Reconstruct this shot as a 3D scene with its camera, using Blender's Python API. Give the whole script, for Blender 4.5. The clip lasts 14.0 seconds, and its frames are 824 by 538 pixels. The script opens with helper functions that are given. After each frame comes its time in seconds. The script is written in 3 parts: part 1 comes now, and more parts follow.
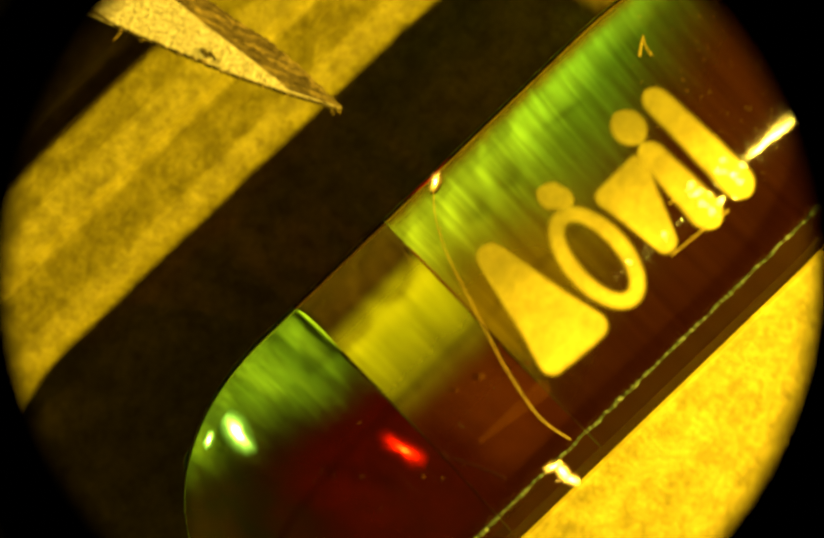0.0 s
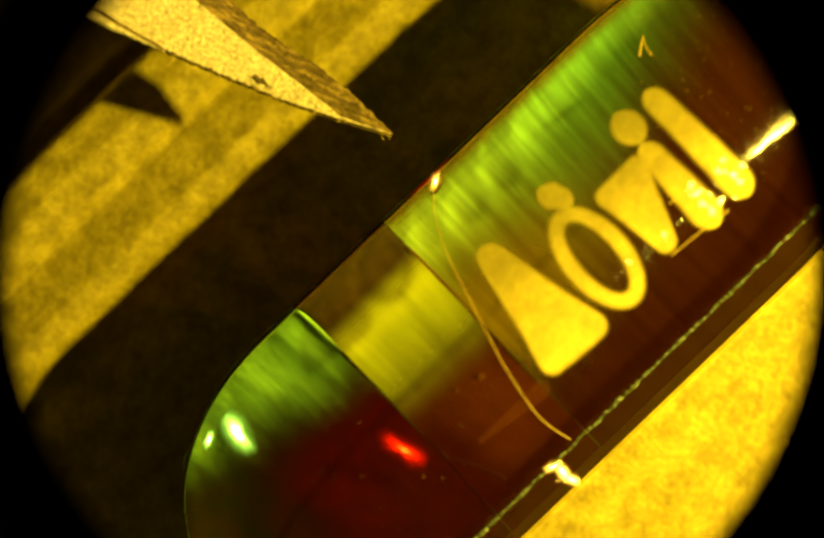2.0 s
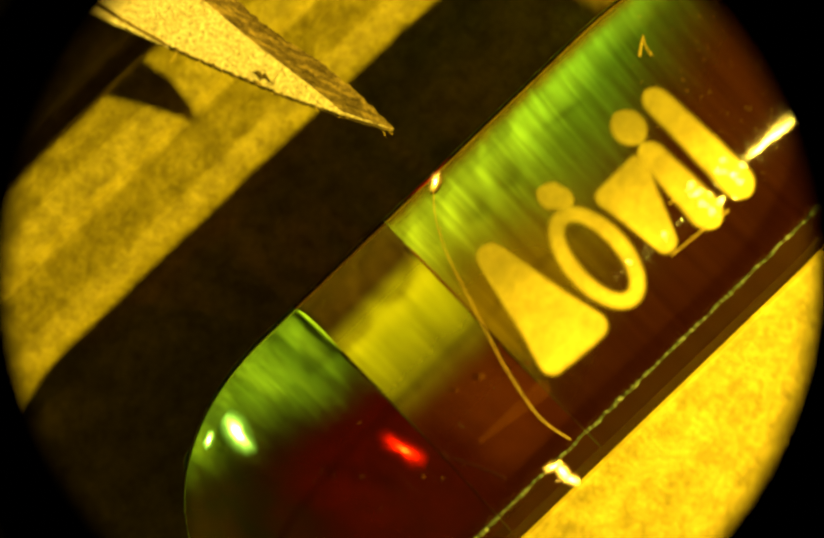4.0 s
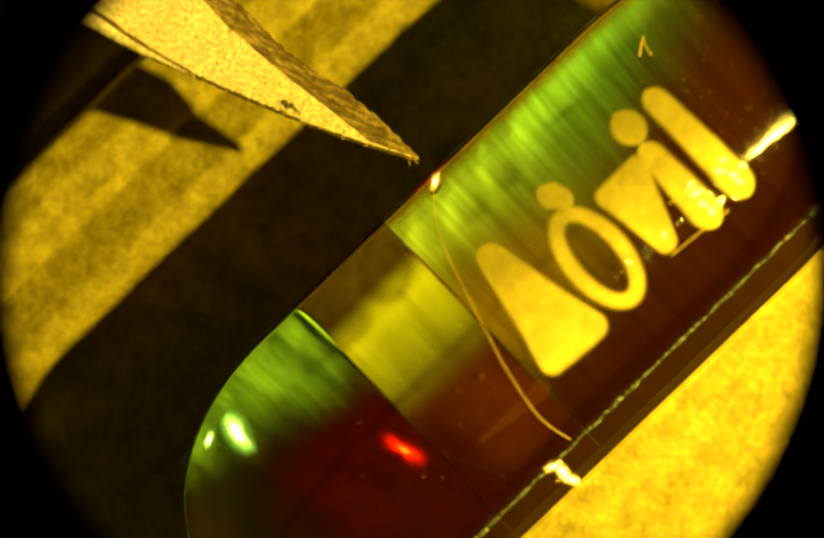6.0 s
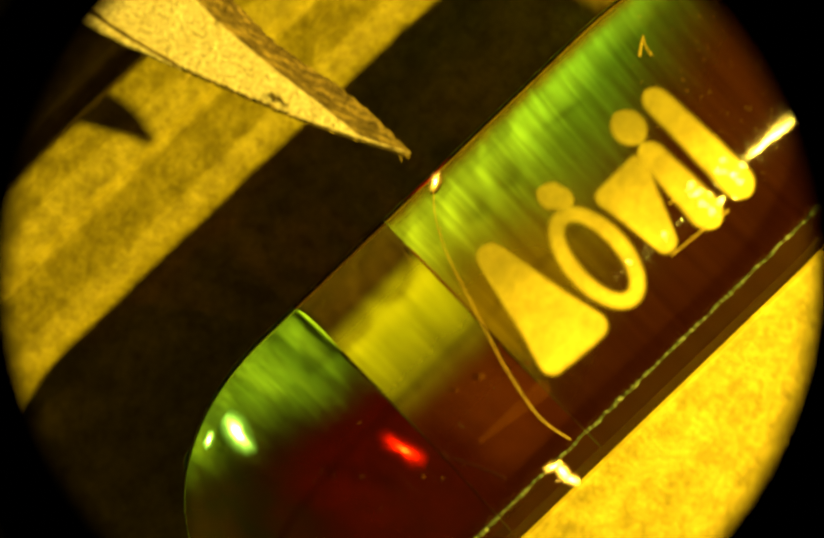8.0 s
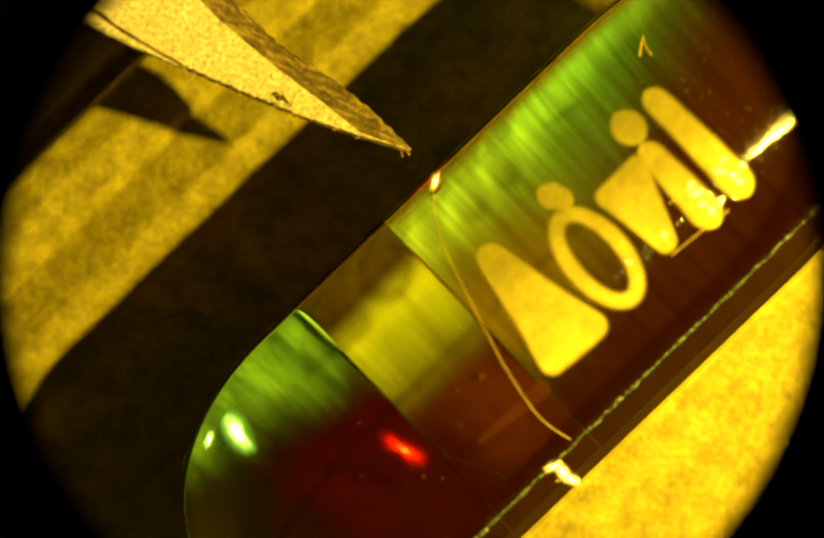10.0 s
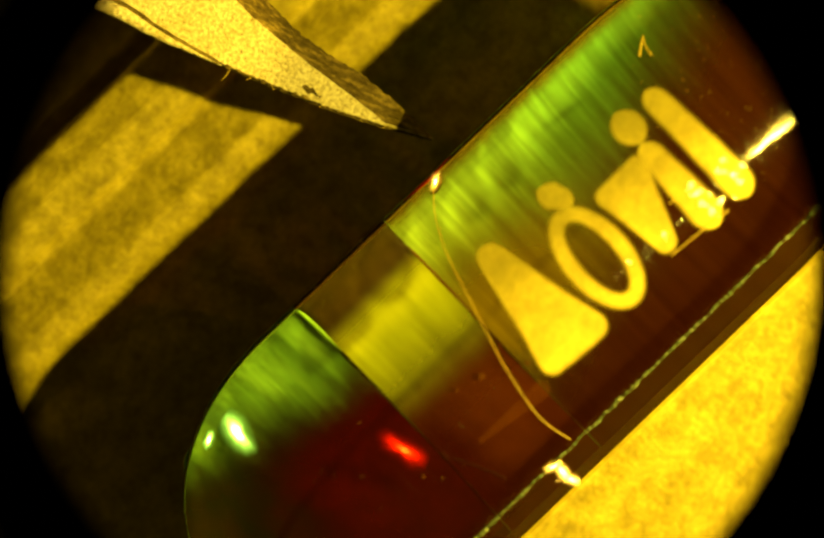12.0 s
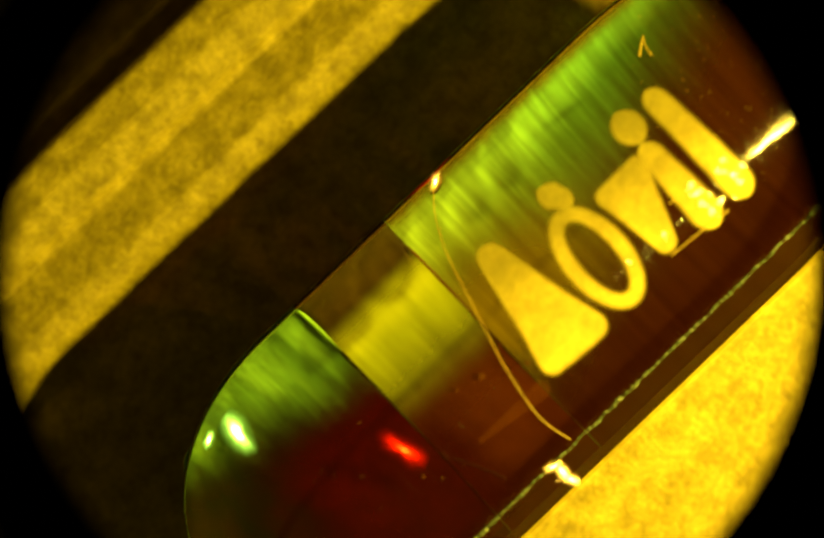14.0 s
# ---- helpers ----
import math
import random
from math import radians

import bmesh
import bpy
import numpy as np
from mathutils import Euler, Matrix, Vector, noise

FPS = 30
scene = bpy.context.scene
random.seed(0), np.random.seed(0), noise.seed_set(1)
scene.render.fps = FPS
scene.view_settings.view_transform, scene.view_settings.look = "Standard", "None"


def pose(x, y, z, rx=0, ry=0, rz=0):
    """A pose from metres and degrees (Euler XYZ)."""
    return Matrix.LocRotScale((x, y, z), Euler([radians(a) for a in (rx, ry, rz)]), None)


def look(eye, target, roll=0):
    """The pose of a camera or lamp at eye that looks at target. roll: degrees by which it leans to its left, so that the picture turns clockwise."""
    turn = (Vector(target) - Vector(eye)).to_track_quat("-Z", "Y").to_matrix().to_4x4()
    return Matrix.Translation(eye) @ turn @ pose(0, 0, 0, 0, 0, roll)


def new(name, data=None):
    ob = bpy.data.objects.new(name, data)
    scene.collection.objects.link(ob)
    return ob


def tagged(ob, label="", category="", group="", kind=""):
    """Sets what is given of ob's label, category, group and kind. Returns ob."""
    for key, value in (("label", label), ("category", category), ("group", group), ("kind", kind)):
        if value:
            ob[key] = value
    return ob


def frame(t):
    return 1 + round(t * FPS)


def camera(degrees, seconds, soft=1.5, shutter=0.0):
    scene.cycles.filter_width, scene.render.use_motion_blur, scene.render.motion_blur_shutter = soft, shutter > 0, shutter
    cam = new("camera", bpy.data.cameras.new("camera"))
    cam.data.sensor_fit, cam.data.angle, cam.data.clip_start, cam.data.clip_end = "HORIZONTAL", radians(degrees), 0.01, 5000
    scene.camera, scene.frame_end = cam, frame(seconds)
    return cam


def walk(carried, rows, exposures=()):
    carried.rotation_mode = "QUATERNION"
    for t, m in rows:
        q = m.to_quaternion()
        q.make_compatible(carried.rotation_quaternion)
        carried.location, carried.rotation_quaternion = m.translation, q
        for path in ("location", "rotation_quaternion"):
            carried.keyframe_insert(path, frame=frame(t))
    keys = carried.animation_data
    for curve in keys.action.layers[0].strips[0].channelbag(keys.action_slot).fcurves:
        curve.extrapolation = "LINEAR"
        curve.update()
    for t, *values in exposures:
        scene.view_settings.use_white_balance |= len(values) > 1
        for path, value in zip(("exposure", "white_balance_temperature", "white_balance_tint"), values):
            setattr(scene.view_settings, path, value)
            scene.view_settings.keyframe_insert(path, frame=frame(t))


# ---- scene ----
MM = 0.001

# ---- camera, seen through the microscope's eyepiece ----
EYE = (0.0, 0.0, 0.10446)
cam = camera(12.88, 14.0, soft=2.5)
# a microscope's shallow depth of field, focused on the flank of the capsule
cam.data.dof.use_dof = True
cam.data.dof.focus_distance = 0.1000
cam.data.dof.aperture_fstop = 57.0
walk(cam, [(0.0, look(EYE, (0, 0, 0))), (14.0, look(EYE, (0, 0, 0)))])

# ---- light: a yellow bench lamp beside the capsule, a lower one added to light its inside, and a dim warm room ----
world = bpy.data.worlds.new("room")
scene.world = world
world.use_nodes = True
world.node_tree.nodes["Background"].inputs["Color"].default_value = (1.0, 0.56, 0.02, 1)
world.node_tree.nodes["Background"].inputs["Strength"].default_value = 0.026
LAMP_HIGH, LAMP_ADDED = (0.0532, -0.0012, 0.067), (0.0600, 0.0012, 0.0185)
for where, energy, size, green in ((LAMP_HIGH, 0.46, 0.0013, 0.70), (LAMP_ADDED, 0.41, 0.0030, 0.61)):
    lamp = bpy.data.lights.new("side_lamp", "POINT")
    lamp.energy, lamp.color, lamp.shadow_soft_size = energy, (1.0, green, 0.06), size
    new("side_lamp", lamp).matrix_world = pose(*where)
scene.view_settings.exposure = 0.0

# ---- sizes of the capsule, in its own frame: x along its axis, y across, z up ----
R = 4.53
X0, X1, NOSE, FAR_NOSE = -4.2, 7.2, 5.76, 7.2
RING_A, RING_B = -3.05, 0.36
CAPSULE = pose(2.03 * MM, -2.12 * MM, R * MM, 0, 0, 43.8)


def radius(x):
    """The capsule's radius at x: a cylinder between two long rounded noses."""
    d = max((X0 - x) / NOSE, (x - X1) / FAR_NOSE, 0.0)
    return R * math.sqrt(max(0.0, 1 - min(1.0, d) ** (2.15 if x < 0 else 2.5)))


# ---- materials ----
def material(name):
    m = bpy.data.materials.new(name)
    m.use_nodes = True
    m.node_tree.nodes.clear()
    return m, m.node_tree


def node(tree, kind, **values):
    n = tree.nodes.new(kind)
    for key, value in values.items():
        n.inputs[key.replace("_", " ")].default_value = value
    return n


def link(tree, a, b):
    tree.links.new(a, b)


def coords(tree, scale):
    """Object coordinates stretched by scale (per metre)."""
    c = tree.nodes.new("ShaderNodeTexCoord")
    m = tree.nodes.new("ShaderNodeMapping")
    m.inputs["Scale"].default_value = scale
    link(tree, c.outputs["Object"], m.inputs["Vector"])
    return m.outputs["Vector"]


def noise_of(tree, scale, detail=4, rough=0.55, distort=0.0):
    n = node(tree, "ShaderNodeTexNoise", Scale=1.0, Detail=detail, Roughness=rough, Distortion=distort)
    link(tree, coords(tree, scale), n.inputs["Vector"])
    return n.outputs["Fac"]


def ramp(tree, fac, stops):
    r = tree.nodes.new("ShaderNodeValToRGB")
    r.color_ramp.elements[0].position, r.color_ramp.elements[0].color = stops[0][0], (*stops[0][1], 1)
    r.color_ramp.elements[1].position, r.color_ramp.elements[1].color = stops[-1][0], (*stops[-1][1], 1)
    for p, c in stops[1:-1]:
        r.color_ramp.elements.new(p).color = (*c, 1)
    link(tree, fac, r.inputs["Fac"])
    return r.outputs["Color"]


def mixed(tree, a, b, fac):
    m = tree.nodes.new("ShaderNodeMix")
    m.data_type = "RGBA"
    m.blend_type = "MULTIPLY"
    m.inputs["Factor"].default_value = fac
    link(tree, a, m.inputs["A"])
    link(tree, b, m.inputs["B"])
    return m.outputs["Result"]


def bump(tree, height, distance, strength=1.0):
    b = node(tree, "ShaderNodeBump", Strength=strength, Distance=distance)
    link(tree, height, b.inputs["Height"])
    return b.outputs["Normal"]


def finish(tree, shader):
    out = tree.nodes.new("ShaderNodeOutputMaterial")
    link(tree, shader, out.inputs["Surface"])


def rough_surface(name, big, fine, big_stops, fine_stops, roughness, depth, specular=0.3, distort=0.0, clear=0.0, along=None):
    """A surface with stains at one scale, grain at another and a relief from the grain; clear: the share of light that it lets pass; along: its tint from one x (mm) to another."""
    m, t = material(name)
    p = node(t, "ShaderNodeBsdfPrincipled", Roughness=roughness)
    p.inputs["Specular IOR Level"].default_value = specular
    grain = noise_of(t, fine, 5, 0.65)
    col = mixed(t, ramp(t, noise_of(t, big, 4, 0.6, distort), big_stops), ramp(t, grain, fine_stops), 1.0)
    if along:
        x0, tint0, x1, tint1 = along
        r = t.nodes.new("ShaderNodeMapRange")
        r.inputs["From Min"].default_value, r.inputs["From Max"].default_value = x0 * MM, x1 * MM
        s = t.nodes.new("ShaderNodeSeparateXYZ")
        link(t, coords(t, (1, 1, 1)), s.inputs[0])
        link(t, s.outputs["X"], r.inputs["Value"])
        col = mixed(t, col, ramp(t, r.outputs["Result"], [(0, tint0), (1, tint1)]), 1.0)
    link(t, col, p.inputs["Base Color"])
    link(t, bump(t, grain, depth), p.inputs["Normal"])
    if clear:
        mix = t.nodes.new("ShaderNodeMixShader")
        mix.inputs["Fac"].default_value = clear
        link(t, p.outputs["BSDF"], mix.inputs[1])
        link(t, node(t, "ShaderNodeBsdfTransparent", Color=(1.0, 0.7, 0.3, 1)).outputs[0], mix.inputs[2])
        finish(t, mix.outputs[0])
    else:
        finish(t, p.outputs["BSDF"])
    return m


def film(name, colour_stops, scale, edges, roughness=0.35, wave=0.35, detail=3, slope=0.0, along=()):
    """A gel film that thins out to nothing across its edges: pairs of (y in mm where it is gone, y where it is full); along: such pairs of x."""
    m, t = material(name)
    streak = noise_of(t, scale, detail, 0.6)
    p = node(t, "ShaderNodeBsdfPrincipled", Roughness=roughness)
    p.inputs["Specular IOR Level"].default_value = 0.0
    link(t, ramp(t, streak, colour_stops), p.inputs["Base Color"])
    c = t.nodes.new("ShaderNodeTexCoord")
    s = t.nodes.new("ShaderNodeSeparateXYZ")
    link(t, c.outputs["Object"], s.inputs[0])
    cover = None
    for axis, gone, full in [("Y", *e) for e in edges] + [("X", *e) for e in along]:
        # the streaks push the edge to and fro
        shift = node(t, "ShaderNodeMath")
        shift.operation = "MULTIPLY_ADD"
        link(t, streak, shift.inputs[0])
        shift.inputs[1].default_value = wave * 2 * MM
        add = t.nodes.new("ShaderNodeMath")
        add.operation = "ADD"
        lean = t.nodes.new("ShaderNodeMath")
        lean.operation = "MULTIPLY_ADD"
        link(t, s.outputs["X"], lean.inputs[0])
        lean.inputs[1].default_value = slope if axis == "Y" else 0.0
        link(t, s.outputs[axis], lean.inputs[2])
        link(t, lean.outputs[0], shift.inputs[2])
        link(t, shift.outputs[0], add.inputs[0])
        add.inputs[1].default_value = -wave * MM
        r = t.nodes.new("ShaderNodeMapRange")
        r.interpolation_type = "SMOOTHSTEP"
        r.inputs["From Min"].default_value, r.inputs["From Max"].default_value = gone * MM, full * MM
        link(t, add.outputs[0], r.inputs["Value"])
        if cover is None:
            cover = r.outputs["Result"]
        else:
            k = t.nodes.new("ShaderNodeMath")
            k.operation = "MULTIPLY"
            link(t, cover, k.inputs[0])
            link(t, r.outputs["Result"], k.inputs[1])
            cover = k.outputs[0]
    mix = t.nodes.new("ShaderNodeMixShader")
    clear = node(t, "ShaderNodeBsdfTransparent")
    link(t, cover, mix.inputs["Fac"])
    link(t, clear.outputs[0], mix.inputs[1])
    link(t, p.outputs["BSDF"], mix.inputs[2])
    finish(t, mix.outputs[0])
    return m


def gel_skin():
    """Clear tinted gelatin skin: mostly transparent, a thin brown veil, a wet gloss."""
    m, t = material("gelatin_skin")
    clear = node(t, "ShaderNodeBsdfTransparent", Color=(0.93, 0.93, 0.72, 1))
    veil = node(t, "ShaderNodeBsdfDiffuse", Roughness=0.5)
    col = ramp(t, noise_of(t, (500, 300, 300), 5, 0.6),
               [(0.3, (0.44, 0.06, 0.003)), (0.7, (0.58, 0.10, 0.005))])
    link(t, col, veil.inputs["Color"])
    a = t.nodes.new("ShaderNodeMixShader")
    a.inputs["Fac"].default_value = 0.021
    link(t, clear.outputs[0], a.inputs[1])
    link(t, veil.outputs[0], a.inputs[2])
    gloss = node(t, "ShaderNodeBsdfGlossy", Roughness=0.13)
    link(t, bump(t, noise_of(t, (5200, 600, 600), 4, 0.6), 0.00004, 0.75), gloss.inputs["Normal"])
    f = node(t, "ShaderNodeLayerWeight", Blend=0.5)
    power = t.nodes.new("ShaderNodeMath")
    power.operation = "POWER"
    power.inputs[1].default_value = 6.0
    link(t, f.outputs["Facing"], power.inputs[0])
    b = t.nodes.new("ShaderNodeMixShader")
    k = t.nodes.new("ShaderNodeMath")
    k.operation = "MULTIPLY_ADD"
    k.inputs[1].default_value = 0.01
    k.inputs[2].default_value = 0.022
    link(t, power.outputs[0], k.inputs[0])
    link(t, k.outputs[0], b.inputs["Fac"])
    link(t, a.outputs[0], b.inputs[1])
    link(t, gloss.outputs[0], b.inputs[2])
    finish(t, b.outputs[0])
    return m


def plain(name, colour, roughness, specular=0.5, grain=3000, depth=0.00001, metallic=0.0, tint=(1, 1, 1), thin=0.0):
    m, t = material(name)
    p = node(t, "ShaderNodeBsdfPrincipled", Roughness=roughness, Metallic=metallic)
    p.inputs["Specular IOR Level"].default_value = specular
    p.inputs["Specular Tint"].default_value = (*tint, 1)
    n = noise_of(t, (grain, grain, grain), 4, 0.6)
    link(t, ramp(t, n, [(0.3, tuple(0.75 * c for c in colour)), (0.7, colour)]), p.inputs["Base Color"])
    link(t, bump(t, n, depth), p.inputs["Normal"])
    if thin:
        mix = t.nodes.new("ShaderNodeMixShader")
        mix.inputs["Fac"].default_value = thin
        link(t, p.outputs["BSDF"], mix.inputs[1])
        link(t, node(t, "ShaderNodeBsdfTransparent").outputs[0], mix.inputs[2])
        finish(t, mix.outputs[0])
    else:
        finish(t, p.outputs["BSDF"])
    return m


def lustre(name, core, halo, tight, wide, share, cover, relief=0.0000012, grain=5200):
    """A clear drop added for a highlight, thinning out to its edge: it shows what lies under it, with a tight glint
    inside a broad tinted sheen that imitates bloom.
    """
    m, t = material(name)
    uneven = bump(t, noise_of(t, (grain, grain, grain), 3, 0.6), relief)
    a = node(t, "ShaderNodeBsdfGlossy", Roughness=tight, Color=(*core, 1))
    b = node(t, "ShaderNodeBsdfGlossy", Roughness=wide, Color=(*halo, 1))
    link(t, uneven, a.inputs["Normal"])
    link(t, uneven, b.inputs["Normal"])
    sheen, whole = t.nodes.new("ShaderNodeMixShader"), t.nodes.new("ShaderNodeMixShader")
    sheen.inputs["Fac"].default_value = share
    inside = t.nodes.new("ShaderNodeAttribute")
    inside.attribute_name = "inside"
    r = t.nodes.new("ShaderNodeMapRange")
    r.interpolation_type = "SMOOTHSTEP"
    r.inputs["From Max"].default_value, r.inputs["To Max"].default_value = 0.4, cover
    link(t, inside.outputs["Fac"], r.inputs["Value"])
    link(t, r.outputs["Result"], whole.inputs["Fac"])
    link(t, b.outputs[0], sheen.inputs[1])
    link(t, a.outputs[0], sheen.inputs[2])
    link(t, node(t, "ShaderNodeBsdfTransparent").outputs[0], whole.inputs[1])
    link(t, sheen.outputs[0], whole.inputs[2])
    finish(t, whole.outputs[0])
    return m


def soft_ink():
    """Cream printing ink, its last tenth of a millimetre faded in place of focus blur; each vertex knows how far inside
    the print it lies.
    """
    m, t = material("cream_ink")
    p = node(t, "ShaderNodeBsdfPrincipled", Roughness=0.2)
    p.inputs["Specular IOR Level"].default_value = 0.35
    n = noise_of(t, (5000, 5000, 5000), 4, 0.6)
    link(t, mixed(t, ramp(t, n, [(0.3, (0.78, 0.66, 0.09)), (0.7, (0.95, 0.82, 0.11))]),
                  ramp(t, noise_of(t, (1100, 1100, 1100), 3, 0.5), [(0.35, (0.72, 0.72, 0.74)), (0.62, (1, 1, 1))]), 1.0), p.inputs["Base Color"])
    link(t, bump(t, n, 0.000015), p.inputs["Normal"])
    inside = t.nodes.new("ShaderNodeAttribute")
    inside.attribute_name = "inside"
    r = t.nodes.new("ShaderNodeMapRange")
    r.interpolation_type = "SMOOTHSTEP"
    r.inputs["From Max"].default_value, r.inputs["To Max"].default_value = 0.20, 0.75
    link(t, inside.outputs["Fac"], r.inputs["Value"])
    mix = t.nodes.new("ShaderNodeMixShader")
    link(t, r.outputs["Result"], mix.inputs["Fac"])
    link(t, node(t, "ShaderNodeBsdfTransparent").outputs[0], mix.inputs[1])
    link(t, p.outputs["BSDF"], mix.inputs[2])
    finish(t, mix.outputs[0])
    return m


PAPER = rough_surface("rough_paper", (1400, 1400, 1400), (5200, 5200, 5200),
                      [(0.33, (0.345, 0.292, 0.009)), (0.5, (0.50, 0.424, 0.018)), (0.66, (0.66, 0.566, 0.045))],
                      [(0.3, (0.70, 0.66, 0.6)), (0.62, (1, 1, 1))], 0.6, 0.00006, 0.4)
SKIN = gel_skin()


def thin_gel(name, dark, bright):
    """A thin gel sheet that lets light glow through."""
    m, t = material(name)
    col = ramp(t, noise_of(t, (3300, 110, 110), 4, 0.6), [(0.3, dark), (0.7, bright)])
    d = node(t, "ShaderNodeBsdfDiffuse")
    g = node(t, "ShaderNodeBsdfTranslucent")
    link(t, col, d.inputs["Color"])
    link(t, col, g.inputs["Color"])
    mix = t.nodes.new("ShaderNodeMixShader")
    mix.inputs["Fac"].default_value = 0.8
    link(t, d.outputs[0], mix.inputs[1])
    link(t, g.outputs[0], mix.inputs[2])
    finish(t, mix.outputs[0])
    return m


LIP_GREEN = thin_gel("thin_green_gel", (0.11, 0.085, 0.008), (0.21, 0.18, 0.018))
LIP_OLIVE = thin_gel("thin_olive_gel", (0.05, 0.028, 0.003), (0.09, 0.055, 0.006))
HALO_RED = thin_gel("red_halo_gel", (0.80, 0.05, 0.004), (1.0, 0.13, 0.008))
LIP_END = thin_gel("thin_dark_green_gel", (0.12, 0.26, 0.05), (0.24, 0.46, 0.09))
GREEN = rough_surface("green_gel", (3300, 170, 170), (8500, 230, 230),
                      [(0.28, (0.20, 0.42, 0.11)), (0.5, (0.29, 0.60, 0.15)), (0.72, (0.42, 0.88, 0.27))],
                      [(0.32, (0.66, 0.68, 0.66)), (0.64, (1, 1, 1))], 0.4, 0.00001, 0.5, 0.2, 0.16, (0.6, (1.15, 1.0, 0.6), 8.0, (0.60, 1.0, 1.0)))
GREEN_END = rough_surface("mottled_green_gel", (1700, 200, 200), (5600, 420, 420),
                          [(0.3, (0.03, 0.10, 0.02)), (0.52, (0.09, 0.25, 0.045)), (0.72, (0.18, 0.45, 0.08))],
                          [(0.3, (0.5, 0.5, 0.5)), (0.7, (1, 1, 1))], 0.4, 0.00002, 0.5)
OLIVE = rough_surface("olive_gel", (700, 300, 300), (4000, 900, 900),
                      [(0.3, (0.030, 0.020, 0.001)), (0.7, (0.080, 0.056, 0.003))],
                      [(0.3, (0.7, 0.7, 0.7)), (0.7, (1, 1, 1))], 0.45, 0.00001, 0.4, 0.0, 0.14)
# the glow of the middle section, coloured into a film
GLOW_BAND = film("yellow_green_glow_film", [(0.3, (0.32, 0.39, 0.015)), (0.7, (0.51, 0.62, 0.03))], (2300, 170, 170),
            [(3.45, 2.3), (-0.5, 2.3)], 0.35, 0.10)
# darkening that refraction gives the rim, put in as a film
EDGE_SHADE = film("olive_edge_shade", [(0.3, (0.07, 0.055, 0.004)), (0.7, (0.12, 0.10, 0.007))], (2600, 300, 300),
            [(3.85, 4.45)], 0.5, 0.1)
# dark films stand in for the dimmer inside, away from the green glow
BODY_DIMMER = film("brown_dimming_film", [(0.3, (0.031, 0.009, 0.0004)), (0.7, (0.062, 0.019, 0.001))], (2600, 120, 120),
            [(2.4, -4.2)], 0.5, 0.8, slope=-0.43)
BODY_VEIL = film("amber_olive_film", [(0.3, (0.15, 0.105, 0.003)), (0.7, (0.29, 0.22, 0.008))], (3300, 170, 170),
                 [(3.9, 0.2), (-2.6, 0.2)], 0.5, 0.45, along=[(6.6, 1.5)])
MIDDLE_DIMMER = film("amber_dimming_film", [(0.3, (0.085, 0.018, 0.001)), (0.7, (0.14, 0.034, 0.002))], (1200, 600, 600),
                   [(2.0, -2.0)], 0.5, 0.3, 7)
END_DIMMER = film("dark_olive_dimming_film", [(0.3, (0.003, 0.0075, 0.0008)), (0.6, (0.010, 0.0065, 0.0005))], (620, 260, 260),
                [(1.1, -1.7)], 0.5, 1.1, slope=0.42)
RED_FILM = film("dark_red_film", [(0.3, (0.022, 0.0010, 0.0002)), (0.65, (0.046, 0.0014, 0.0003))], (900, 700, 700),
                [(2.6, 0.4)], 0.5, 0.8, 7, along=[(-8.4, -5.2)])
RED_FILM_TAIL = film("dark_red_film_tail", [(0.3, (0.026, 0.0016, 0.0002)), (0.65, (0.050, 0.0030, 0.0003))], (900, 700, 700),
             [(0.4, -1.8)], 0.5, 0.5, 7, along=[(RING_A + 1.9, RING_A - 0.2)])
INK = soft_ink()
CARD = rough_surface("grainy_card", (1500, 1500, 1500), (9000, 9000, 9000),
                     [(0.3, (0.72, 0.67, 0.44)), (0.7, (0.94, 0.92, 0.78))],
                     [(0.34, (0.46, 0.40, 0.28)), (0.48, (0.80, 0.77, 0.68)), (0.62, (1, 1, 1))], 0.75, 0.0001, 0.3)
CUT = rough_surface("dark_cut_card", (1500, 5200, 5200), (9000, 16000, 16000),
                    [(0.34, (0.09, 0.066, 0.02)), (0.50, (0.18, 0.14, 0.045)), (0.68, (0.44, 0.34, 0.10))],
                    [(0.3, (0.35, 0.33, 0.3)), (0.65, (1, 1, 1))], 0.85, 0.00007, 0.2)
HAIR = plain("pale_fibre", (0.85, 0.66, 0.10), 0.5)
SEAM = rough_surface("green_seam", (6500, 6500, 6500), (15000, 15000, 15000),
                     [(0.36, (0.03, 0.06, 0.02)), (0.52, (0.14, 0.26, 0.10)), (0.68, (0.75, 0.95, 0.60))],
                     [(0.3, (0.5, 0.5, 0.5)), (0.65, (1, 1, 1))], 0.25, 0.00005, 0.9, 0.0, 0.25)
CLEAR_GLINT = lustre("clear_highlight", (0.22, 0.60, 1.0), (0.25, 0.95, 0.25), 0.135, 0.33, 0.955, 0.60)
EDGE_GLINT = lustre("orange_tinged_highlight", (1.0, 0.9, 1.0), (1.0, 0.06, 0.005), 0.15, 0.36, 0.97, 0.32)
AMBER_GLINT = lustre("amber_highlight", (1.0, 0.9, 0.9), (0.9, 0.55, 0.10), 0.20, 0.36, 0.8, 0.3, 0.000006, 9000)
